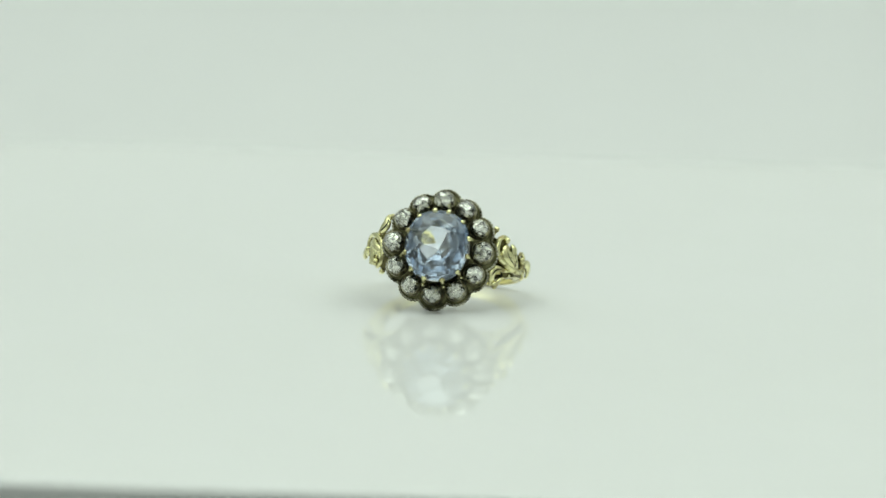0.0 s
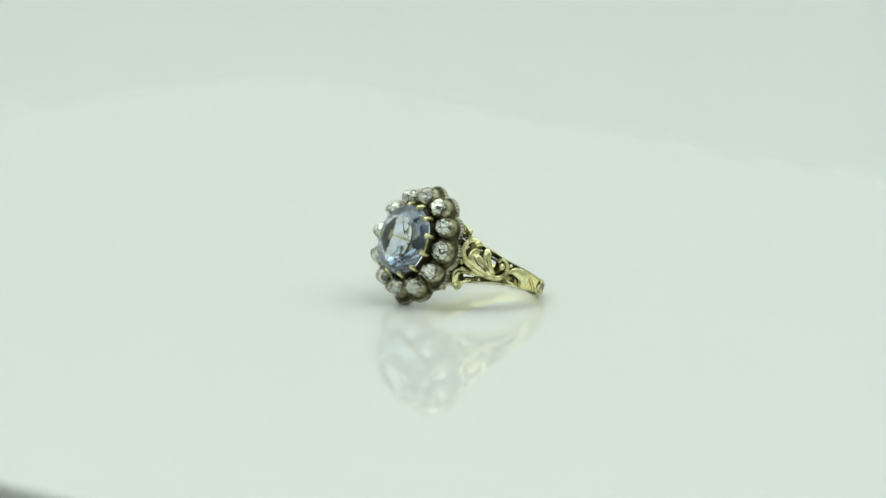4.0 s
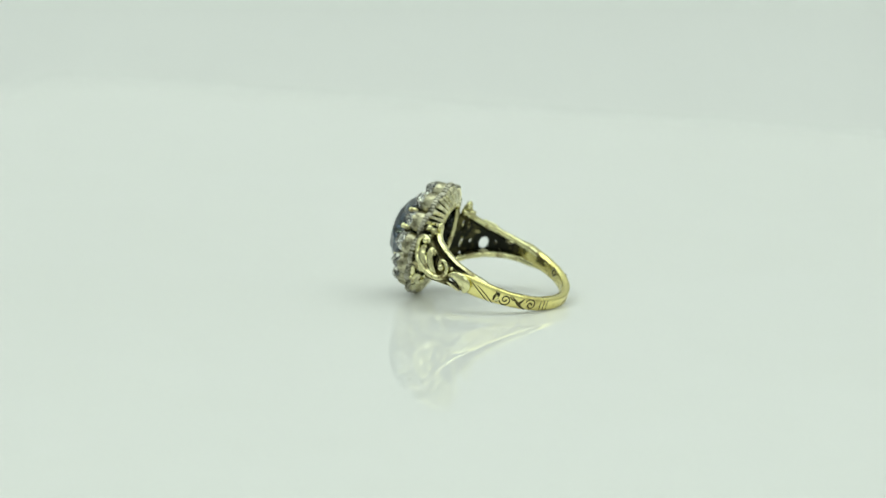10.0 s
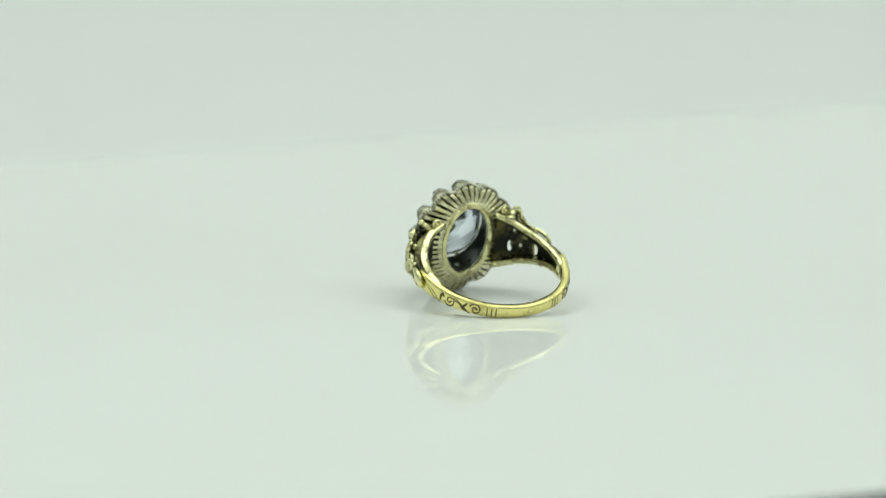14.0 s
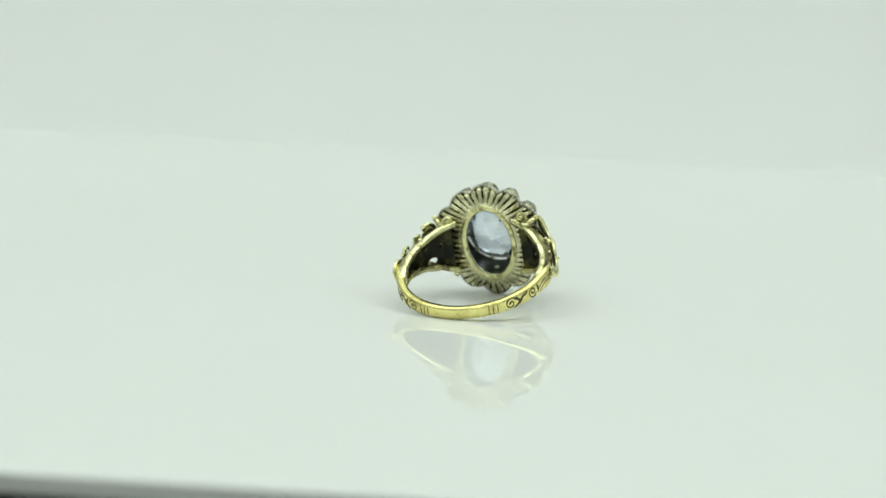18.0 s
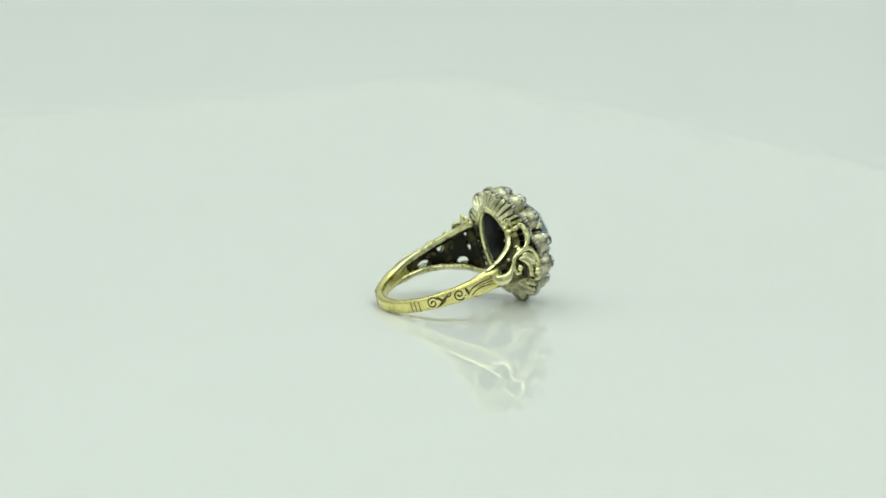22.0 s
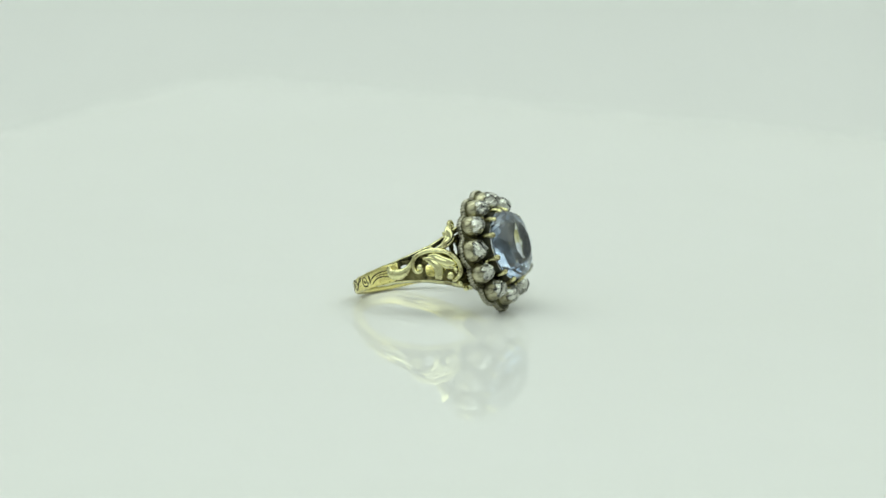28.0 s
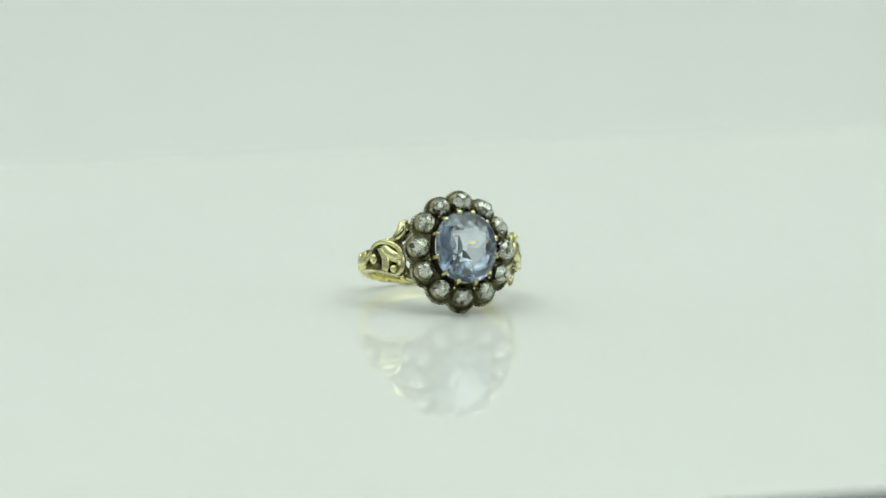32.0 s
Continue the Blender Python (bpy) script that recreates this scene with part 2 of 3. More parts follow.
def build_rails(ring, s):
    """Two edge rails on each shoulder, opening from the hoop to the head."""
    for name, keys in (("upper_rail", TOP_EDGE[s]), ("lower_rail", LOW_EDGE[s])):
        bm = bmesh.new()
        sign = 1 if name == "upper_rail" else -1
        rows = []
        for i in range(41):
            k = i / 40
            a = 66 + ((154 if sign > 0 else 153) - 66) * k
            e = min(1.0, (a - 66) / 14)
            z = curve_at(keys, a) - sign * 0.3 * (1 - e)
            ri = (9.3 if sign > 0 else 9.42) - 0.1 * k - (0.45 * max(0, (a - 138) / 16) if sign > 0 else 0) + 0.25 * (1 - e)
            ro = ri + (0.95 if sign < 0 else 1.08 if s > 0 else 0.85) - 0.1 * k
            t = 0.72
            drop = 0.0 if sign > 0 else 0.22
            an = radians(s * a)
            sect = ((ro, z - sign * t), (ro + 0.04, z - sign * 0.14), (ro - 0.14, z), ((ro + ri) / 2, z + sign * 0.07), (ri + 0.12, z - drop), (ri, z - sign * 0.15 - drop), (ri, z - sign * t - drop))
            rows.append([bm.verts.new((SHIFT + r * math.sin(an), MID + r * math.cos(an), zz)) for r, zz in sect])
        for p, q in zip(rows, rows[1:]):
            for j in range(len(p)):
                m = (j + 1) % len(p)
                fc = bm.faces.new((p[j], p[m], q[m], q[j]))
                fc.material_index = 1 if j == 0 and sign > 0 else 0
        bm.faces.new(rows[0])
        bm.faces.new(rows[-1][::-1])
        part(name, bm, [PALE_GOLD, WEB], ring, "gold edge rail with a blackened outer side")


def build_web(ring, s):
    """The pierced, blackened wall between the rails, with its top and bottom returned to them."""
    if s > 0:
        holes = ((119.6, 0.75, 3.0, 0.85), (103, -0.62, 4.8, 0.38), (132.8, -2.05, 4.2, 0.58), (141, 0.0, 1.6, 0.8), (141, 1.8, 1.6, 0.4), (127, 2.1, 1.5, 0.35))
    else:
        holes = ((121.2, -1.25, 3.7, 0.95), (143.5, 0.9, 1.8, 0.9), (140, -1.5, 2.0, 0.95), (138, -3.3, 1.4, 0.3), (112.5, -0.7, 0.9, 0.3), (132, -1.3, 1.0, 0.5), (102.6, 0.0, 3.4, 0.32), (137, 1.1, 1.7, 0.8))
    bm = bmesh.new()
    na, nz = 110, 44
    grid = {}

    def place(a, k):
        lo, hi = curve_at(LOW_EDGE[s], a) + 0.15, curve_at(TOP_EDGE[s], a) - 0.1 - 0.75 * min(1.0, (a - 91) / 20)
        depth = -0.42 - 0.9 * max(0, (a - 118) / 24)
        if k < 0:
            return lo, 9.85 - wall_r(a)
        if k > nz:
            return hi, 9.85 - wall_r(a)
        return lo + (hi - lo) * k / nz, depth

    def at(i, k):
        if (i, k) not in grid:
            a = 91 + (59 if s > 0 else 61) * i / na
            z, h = place(a, k)
            grid[i, k] = [bm.verts.new(wall(s * a, z + (0.0 if d == 0 else (0.3 if k < 0 else -0.3 if k > nz else 0)), h - d)) for d in (0.0, 0.4)]
        return grid[i, k]

    solid = set()
    for i in range(na):
        for k in range(-1, nz + 1):
            a = 91 + (59 if s > 0 else 61) * (i + 0.5) / na
            z = place(a, k + 0.5)[0]
            if k in (-1, nz) or not any(((a - ha) / wa) ** 2 + ((z - hz) / wz) ** 2 < 1 for ha, hz, wa, wz in holes):
                solid.add((i, k))
    for i, k in solid:
        c = [at(i, k), at(i + 1, k), at(i + 1, k + 1), at(i, k + 1)]
        bm.faces.new([v[0] for v in c]).material_index = 1
        bm.faces.new([v[1] for v in c][::-1])
        for (di, dk), (m, n) in (((0, -1), (0, 1)), ((1, 0), (1, 2)), ((0, 1), (2, 3)), ((-1, 0), (3, 0))):
            if (i + di, k + dk) not in solid:
                bm.faces.new((c[m][0], c[m][1], c[n][1], c[n][0]))
    part("pierced_wall", bm, [WEB, RECESS], ring, "pierced shoulder wall with black patina", False)


def build_shoulder(ring, s):
    """Chased scrollwork on one shoulder: a C-scroll round an acanthus leaf, a curled leaf by the head, a comma leaf by the hoop."""
    def scroll(name, pts, mat=PALE_GOLD, flat=0.8, segs=10):
        bm = bmesh.new()
        on_wall(bm, [(s * a, z, r, h) for a, z, r, h in pts], 6, segs, flat)
        return part(name, bm, mat, ring)

    if s > 0:
        scroll("c_scroll", [(131.4, 2.45, 0.2, -0.05), (132.3, 2.82, 0.26, -0.08), (135.2, 2.96, 0.32, -0.06), (138.4, 2.8, 0.36, 0.02), (140.9, 2.2, 0.4, 0.15), (141.2, 1.0, 0.4, 0.15), (138.0, -0.05, 0.45, 0.1), (131.8, -0.72, 0.48, 0.08), (123.9, -1.1, 0.48, 0.1), (115.7, -1.1, 0.43, 0.1), (110.0, -0.5, 0.37, 0.1), (108.6, 0.65, 0.32, 0.1), (111.5, 1.48, 0.26, 0.1), (115.2, 1.52, 0.2, 0.08), (116.4, 1.0, 0.15, 0.05)], flat=1.0)
        beads = ((134.0, 2.6, 0.46, 0.12), (113.2, 0.6, 0.5, 0.2), (105.8, 1.1, 0.28, -0.1), (139.5, -3.7, 0.42, -0.2), (125.8, -2.0, 0.2, -0.1))
        scroll("scroll_back", [(138.5, 2.1, 0.4, -0.5), (135.0, 2.2, 0.6, -0.45), (131, 1.9, 0.4, -0.5)], RECESS, flat=0.4)
        scroll("leaf_blade", [(132.8, 2.0, 0.4, 0.0), (133.6, 0.95, 0.9, 0.12), (130.2, 0.1, 1.0, 0.2), (124.5, -0.5, 0.66, 0.18), (117, -0.85, 0.15, 0.05)], flat=0.5, segs=14)
        scroll("leaf_blade", [(126.0, 2.3, 0.36, -0.15), (126.0, 1.8, 0.62, 0.08), (125.2, 0.9, 0.66, 0.15), (122.0, 0.0, 0.56, 0.15), (116, -0.7, 0.15, 0.08)], flat=0.5, segs=14)
        scroll("leaf_groove", [(129.0, 2.1, 0.1, 0.1), (128.9, 1.2, 0.12, 0.36), (126.4, 0.3, 0.11, 0.42), (121.5, -0.4, 0.07, 0.38)], PATINA, flat=0.5, segs=6)
        scroll("leaf_vein", [(134.4, 1.5, 0.04, 0.36), (133.6, 0.8, 0.07, 0.56), (130.0, 0.0, 0.07, 0.69), (123.4, -0.58, 0.04, 0.48)], PATINA, flat=0.5, segs=6)
        scroll("leaf_vein", [(126.0, 1.7, 0.03, 0.38), (124.9, 0.8, 0.06, 0.47), (121.8, -0.1, 0.04, 0.42)], PATINA, flat=0.5, segs=6)
        scroll("curled_leaf", [(140.6, -4.0, 0.35, -0.45), (141.4, -3.0, 0.5, -0.3), (141.8, -2.1, 0.54, -0.15), (138.8, -1.5, 0.46, 0.0), (133.3, -1.52, 0.34, 0.0), (126, -1.45, 0.12, 0)], flat=0.7)
        scroll("leaf_vein", [(142.0, -2.6, 0.05, 0.1), (140.2, -1.8, 0.1, 0.32), (135.5, -1.55, 0.05, 0.28)], PATINA, flat=0.5, segs=6)
        scroll("curled_leaf", [(138.5, -4.3, 0.3, -0.4), (136.8, -3.5, 0.36, -0.2), (134.5, -2.85, 0.24, -0.15), (130.5, -2.4, 0.1, -0.2)], flat=0.7)
        scroll("comma_leaf", [(107.2, -0.05, 0.1, 0.05), (103.5, 0.45, 0.42, 0.1), (99, 0.5, 0.72, 0.15), (94.6, 0.3, 0.88, 0.3), (91.7, -0.15, 0.8, 0.32), (91.4, -0.8, 0.5, 0.25), (92.6, -1.2, 0.2, 0.15)], flat=0.42, segs=14)
        scroll("leaf_vein", [(105.0, -0.1, 0.05, 0.1), (100.5, -0.2, 0.12, 0.25), (97.0, -0.6, 0.14, 0.2), (95.8, -1.15, 0.06, 0.1)], PATINA, flat=0.5, segs=6)
        scroll("comma_leaf", [(106, -0.95, 0.1, 0), (101, -1.1, 0.2, 0.0), (97.5, -1.25, 0.18, 0.0), (95, -1.3, 0.1, 0)], flat=0.6)
    else:
        scroll("c_scroll", [(116.0, -0.85, 0.15, 0.05), (114.3, -1.2, 0.2, 0.08), (111.2, -1.05, 0.26, 0.1), (109.9, 0.0, 0.3, 0.1), (113.2, 0.98, 0.32, 0.1), (120.9, 1.36, 0.34, 0.1), (127.0, 1.2, 0.36, 0.12), (132.4, 0.8, 0.36, 0.15), (136.8, 0.0, 0.36, 0.22), (139.8, -1.15, 0.36, 0.35), (139.6, -2.45, 0.34, 0.3), (136.2, -3.2, 0.3, 0.15), (133.4, -3.3, 0.2, 0.0)], flat=0.85)
        beads = ((114.6, -0.54, 0.46, 0.2), (132.8, -2.6, 0.56, 0.2), (138.4, -3.85, 0.42, -0.3), (137.0, -1.95, 0.36, 0.05))
        scroll("leaf_blade", [(117.5, 0.55, 0.12, 0.05), (121.5, 0.15, 0.46, 0.15), (125.2, -0.55, 0.64, 0.22), (126.3, -1.4, 0.62, 0.2), (125.6, -2.2, 0.58, 0.15), (124.8, -2.75, 0.46, 0.1)], flat=0.45, segs=14)
        scroll("leaf_blade", [(121.5, 0.75, 0.12, 0.1), (125.5, 0.4, 0.5, 0.2), (129.8, -0.35, 0.62, 0.25), (134.6, -0.85, 0.52, 0.18), (140, -1.1, 0.14, 0.05)], flat=0.5, segs=14)
        scroll("leaf_blade", [(126.6, -0.35, 0.1, 0.1), (130, -1.05, 0.3, 0.15), (134.4, -1.5, 0.28, 0.12), (138.4, -1.6, 0.1, 0.05)], flat=0.55)
        scroll("leaf_groove", [(119.8, 0.5, 0.06, 0.2), (124.6, 0.0, 0.13, 0.3), (127.6, -0.75, 0.12, 0.32), (128.2, -1.5, 0.08, 0.2)], PATINA, flat=0.5, segs=6)
        scroll("leaf_vein", [(120.5, 0.2, 0.04, 0.32), (124.0, -0.5, 0.09, 0.45), (125.3, -1.4, 0.08, 0.42), (124.9, -2.2, 0.04, 0.3)], PATINA, flat=0.5, segs=6)
        scroll("leaf_vein", [(124, 0.5, 0.05, 0.32), (129.4, -0.2, 0.09, 0.48), (134.2, -0.75, 0.05, 0.38)], PATINA, flat=0.5, segs=6)
        scroll("curled_leaf", [(139.6, 4.0, 0.34, -0.3), (138.2, 3.4, 0.58, -0.1), (137.8, 2.5, 0.74, 0.02), (134.2, 1.8, 0.56, 0.08), (130.5, 1.5, 0.3, 0.05), (126.5, 1.4, 0.12, 0)], flat=0.6, segs=14)
        scroll("leaf_vein", [(140.2, 3.3, 0.05, 0.2), (139.8, 2.6, 0.12, 0.36), (136.4, 1.9, 0.1, 0.42), (132, 1.6, 0.04, 0.3)], PATINA, flat=0.5, segs=6)
        scroll("comma_leaf", [(91.2, 0.62, 0.26, 0.1), (91.8, 0.0, 0.45, 0.15), (93.6, -0.5, 0.66, 0.25), (97, -0.8, 0.76, 0.28), (101.5, -0.8, 0.68, 0.25), (105.8, -0.4, 0.44, 0.18), (109, 0.25, 0.24, 0.12), (110.6, 0.75, 0.1, 0.08)], flat=0.5, segs=14)
    # backs of the leaves, seen from inside the hoop
    for pts in ([(141, 0.2, 0.3, -1.25), (135.5, 0.3, 0.62, -1.15), (129, 0.25, 0.66, -1.0), (123.5, -0.05, 0.3, -0.85)],) if s < 0 else ([(131, 0.1, 0.3, -1.1), (127.5, 0.35, 0.6, -1.0), (124.2, 0.2, 0.25, -0.9)], [(115, -0.1, 0.2, -0.85), (111, 0.1, 0.45, -0.85), (107, 0.0, 0.2, -0.8)]):
        scroll("leaf_back", pts, RECESS, flat=0.4)
    for a, z, r, h in beads:
        bm = bmesh.new()
        ball(bm, wall(s * a, z, h), r)
        part("bead", bm, PALE_GOLD, ring)
    # beads and the curl where the upper rail meets the head
    if s > 0:
        knobs = ((7.3, 4.95, 3.88, 0.44), (5.2, 5.5, -4.6, 0.4))
        cx, cy, cz, bar = 5.25, 5.82, 3.95, (6.09, 6.32, 3.05)
    else:
        knobs = ((-7.2, 5.15, 3.85, 0.44), (-8.9, 7.65, 1.8, 0.32), (-9.8, 10.0, 0.98, 0.28), (-5.4, 5.5, -4.6, 0.4))
        cx, cy, cz, bar = -5.25, 5.75, 4.43, (-5.89, 6.47, 3.45)
    # stems that carry the uppermost beads
    kx, ky, kz = knobs[0][:3]
    for end, far in ((Vector((kx, ky, kz)), Vector((bar[0], bar[1] - 0.4, bar[2] - 0.1))), (Vector((s * 8.9, 7.4, 1.8)), wall(s * (126 if s > 0 else 122), 1.6 if s > 0 else 1.1, -0.3))):
        bm = bmesh.new()
        tube(bm, [end, (end + far) / 2 - Vector((0, 0, 0.15)), far], [0.3, 0.48, 0.4], [Vector((0, 1, 0))] * 3, 8)
        part("stem", bm, PALE_GOLD, ring)
    for x, y, z, r in knobs:
        bm = bmesh.new()
        ball(bm, Vector((x, y, z)), r)
        part("bead", bm, PALE_GOLD, ring)
    bm = bmesh.new()
    bx, by, bz = bar
    tube(bm, [Vector((bx - s * 0.75, by - 0.25, bz + 0.05)), Vector((bx, by, bz)), Vector((bx + s * 0.6, by - 0.05, bz - 0.1))], [0.26, 0.3, 0.24], [Vector((0, 1, 0))] * 3, 8, 1.3)
    part("cross_bar", bm, PALE_GOLD, ring)
    bm = bmesh.new()
    pts = []
    for i in range(19):
        k = i / 18
        a = radians(-75 + 520 * k)
        rr = 0.8 * (1 - 0.8 * k)
        pts.append(Vector((cx + s * rr * math.cos(a), cy, cz - 0.15 + rr * math.sin(a))))
    tube(bm, pts, [0.21 - 0.06 * i / 18 for i in range(19)], [Vector((0, 1, 0))] * 19, 8, 1.3)
    ball(bm, Vector((cx, cy, cz - 0.15)), 0.27)
    part("rail_curl", bm, PALE_GOLD, ring)


def build_engraving(ring, s):
    """Dark cut lines on the hoop: a spiral pair, leaf strokes and three bars."""
    def cut(pts, n=5):
        bm = bmesh.new()
        on_wall(bm, [(s * a, z, r, 0.0) for a, z, r in pts], n, 6, 0.3)
        part("engraved_line", bm, ENGRAVED, ring)

    for a0, c, turn in ((42.0 if s < 0 else 40.0, -0.62, 1), (63.0 if s < 0 else 61.0, -0.45, -1)):
        pts = []
        for i in range(14):
            k = i / 13
            an = radians(200 - 540 * k) * turn
            rr = 0.10 + 0.78 * k
            pts.append((a0 + rr * math.cos(an) * 5.4, c + rr * math.sin(an), 0.19 if k < 0.1 else 0.1))
        cut(pts, 3)
    cut([(46.2, 0.1, 0.05), (48.0, -0.3, 0.18), (50.0, -0.7, 0.2)])
    cut([(57.0, 0.25, 0.04), (54, -0.1, 0.10), (50.5, -0.7, 0.24), (47.5, -1.1, 0.15), (44.0, -1.4, 0.04)])
    cut([(52.5, -0.3, 0.04), (55.5, -0.25, 0.12), (58.0, 0.2, 0.05)])
    cut([(68.2, 0.25, 0.04), (69.4, -0.3, 0.2), (69.6, -1.0, 0.05)])
    if s > 0:
        cut([(84, 0.45, 0.04), (77.5, -0.3, 0.08), (70, -1.36, 0.05)])
        cut([(88, 0.55, 0.04), (81.5, -0.3, 0.09), (74.5, -1.25, 0.05)])
    else:
        cut([(90, 0.15, 0.04), (81, 0.1, 0.1), (74, -0.2, 0.1), (69.8, -0.8, 0.05)])
        cut([(90, -0.75, 0.04), (82, -0.5, 0.1), (76, -0.7, 0.08), (71.5, -1.2, 0.05)])
        cut([(90, -0.3, 0.04), (83, -0.2, 0.07), (77, -0.3, 0.04)])
    for a0 in (24.3, 27.6, 31.0):
        cut([(a0, 0.0, 0.05), (a0, -0.7, 0.075), (a0, -1.4, 0.05)], 3)


HEAD_X, HEAD_Z, CLUSTER_X, CLUSTER_Z = 0.12, -0.12, 5.78, 6.2


def outline(th, grow=0.0, rc=2.15):
    """Radius of the scalloped outline of the head at angle th (radians, from x to z)."""
    best = 5.5
    u = Vector((math.cos(th), math.sin(th)))
    for k in range(12):
        f = 1 - 0.045 * math.sin(math.pi * k / 3) ** 2
        c = Vector((CLUSTER_X * f * math.cos(math.pi * k / 6), CLUSTER_Z * f * math.sin(math.pi * k / 6)))
        d = c.dot(u)
        e = abs(c.x * u.y - c.y * u.x)
        if d > 0 and e < rc:
            best = max(best, d + math.sqrt(rc * rc - e * e))
    return best + grow


def loft(bm, loops):
    rows = [[bm.verts.new(p) for p in loop] for loop in loops]
    faces = []
    for a, b in zip(rows, rows[1:]):
        for i in range(len(a)):
            j = (i + 1) % len(a)
            faces.append(bm.faces.new((a[i], a[j], b[j], b[i])))
    return faces


def build_hallmark(ring):
    """The fineness mark struck inside the hoop."""
    data = bpy.data.curves.new("hallmark", "FONT")
    data.body, data.size, data.extrude, data.align_x, data.offset = "585", 1.25, 0.05, "CENTER", 0.02
    tmp = bpy.data.objects.new("hallmark", data)
    scene.collection.objects.link(tmp)
    bpy.context.view_layer.update()
    me = bpy.data.meshes.new_from_object(tmp.evaluated_get(bpy.context.evaluated_depsgraph_get()))
    bpy.data.objects.remove(tmp)
    bm = bmesh.new()
    bm.from_mesh(me)
    for v in bm.verts:
        a = radians(-69.5 + math.degrees(v.co.x / 9.4))
        r = 9.42 - v.co.z
        v.co = Vector((SHIFT + r * math.sin(a), MID + r * math.cos(a), v.co.y - 0.58))
    part("hallmark", bm, ENGRAVED, ring, "struck fineness mark 585", False)
    # worn round punch beside it
    for name, rad, thick, mat in (("punch_edge", 0.62, 0.08, PALE_GOLD), ("punch_mark", 0.4, 0.15, ENGRAVED)):
        bm = bmesh.new()
        pts, nor = [], []
        for i in range(25):
            t = 2 * math.pi * i / 24
            a = radians(-50) + rad * math.cos(t) / 9.4
            nor.append(Vector((math.sin(a), math.cos(a), 0)))
            pts.append(Vector((SHIFT, MID, -0.32 + rad * math.sin(t))) + nor[-1] * 9.44)
        tube(bm, pts, [thick] * 25, nor, 6, 0.4)
        part(name, bm, mat, ring)


def build_head(ring):
    # scalloped silver plate that carries the collets, open in the middle
    n = 240
    ths = [2 * math.pi * i / n for i in range(n)]

    def ell(rx, rz, y):
        return [(rx * math.cos(t), y, rz * math.sin(t)) for t in ths]

    def scal(grow, y):
        return [(HEAD_X + outline(t, grow) * math.cos(t), y, HEAD_Z + outline(t, grow) * math.sin(t)) for t in ths]

    bm = bmesh.new()
    loft(bm, [ell(4.35, 4.85, 3.0), ell(4.6, 5.1, 2.6), scal(-0.7, 3.1), scal(-0.3, 3.35), scal(-0.05, 3.5), scal(-0.05, 3.95), scal(-0.2, 4.1), ell(4.4, 5.2, 4.1), ell(4.35, 4.85, 3.0)])
    bmesh.ops.remove_doubles(bm, verts=bm.verts, dist=0.001)
    part("collet_plate", bm, PLATE_SILVER, ring, "scalloped blackened silver plate", False)
    # rope-like millgrain along the outline
    bm = bmesh.new()
    steps = [2 * math.pi * i / 2400 for i in range(2401)]
    pts = [Vector((HEAD_X + outline(t, 0.02) * math.cos(t), 3.74, HEAD_Z + outline(t, 0.02) * math.sin(t))) for t in steps]
    run = 0.0
    for p, q in zip(pts, pts[1:]):
        run += (q - p).length
        if run > 0.44:
            run = 0.0
            along = (q - p).normalized()
            out = along.cross(Vector((0, 1, 0)))
            lean = (Vector((0, 1, 0)) + along * 0.22).normalized()
            m = Matrix((out, lean, out.cross(lean))).transposed().to_4x4()
            bmesh.ops.create_uvsphere(bm, u_segments=8, v_segments=6, radius=0.235, matrix=Matrix.Translation(q) @ m @ Matrix.Diagonal((0.9, 1.9, 1, 1)))
    tagged(part("millgrain", bm, BEADING, ring, "fine roped silver edge"), kind="stuff")
    # fluted gold gallery from the outline back to the oval rim
    bm = bmesh.new()
    m = 960
    loops = []
    prof = ((0.0, 3.95), (0.03, 4.2), (0.1, 4.42), (0.3, 4.7), (0.6, 5.02), (0.85, 5.26), (1.0, 5.32))
    for q, y0 in prof:
        loop = []
        for i in range(m):
            t = 2 * math.pi * i / m
            ph = (t * 48 / (2 * math.pi) + 0.5) % 1.0
            cut = 0.34 * max(0.0, 1 - abs(ph - 0.5) / 0.24)
            cut *= 1.0 if q < 0.8 else 0.3
            r0 = outline(t, -0.05) - cut * (1 - q)
            ex, ez = 3.85 * math.cos(t), 5.9 * math.sin(t)
            px, pz = HEAD_X + r0 * math.cos(t), HEAD_Z + r0 * math.sin(t)
            b = abs(math.sin(t)) ** 1.5
            y1 = b * y0 + (1 - b) * (3.97 + 1.35 * q)
            loop.append((px + (ex - px) * q, y1 - cut * min(1.0, q * 5), pz + (ez - pz) * q))
        loops.append(loop)
    faces = loft(bm, loops)
    for i, fc in enumerate(faces):
        ph = ((i % m + 0.5) * 48 / m + 0.5) % 1.0
        wide = (0.0, 0.07, 0.10, 0.10, 0.06, 0.0)[i // m] + (0.0, 0.3, 0.36, 0.34, 0.2, 0.0)[i // m] * abs(math.cos(2 * math.pi * (i % m) / m)) ** 5
        if abs(ph - 0.5) < wide and i // m < 5:
            fc.material_index = 1
    part("fluted_gallery", bm, [GALLERY, PATINA], ring, "pale gold gallery with dark radial flutes", False)
    # oval rim and the dark wall of the opening behind the stone
    bm = bmesh.new()
    loft(bm, [ell(3.9, 5.95, 5.1), ell(3.88, 5.9, 5.36), ell(3.75, 5.78, 5.45), ell(3.3, 5.2, 5.45), ell(3.13, 5.02, 5.3), ell(3.15, 5.0, 4.9)])
    part("oval_rim", bm, PALE_GOLD, ring, "smooth gold oval rim")
    bm = bmesh.new()
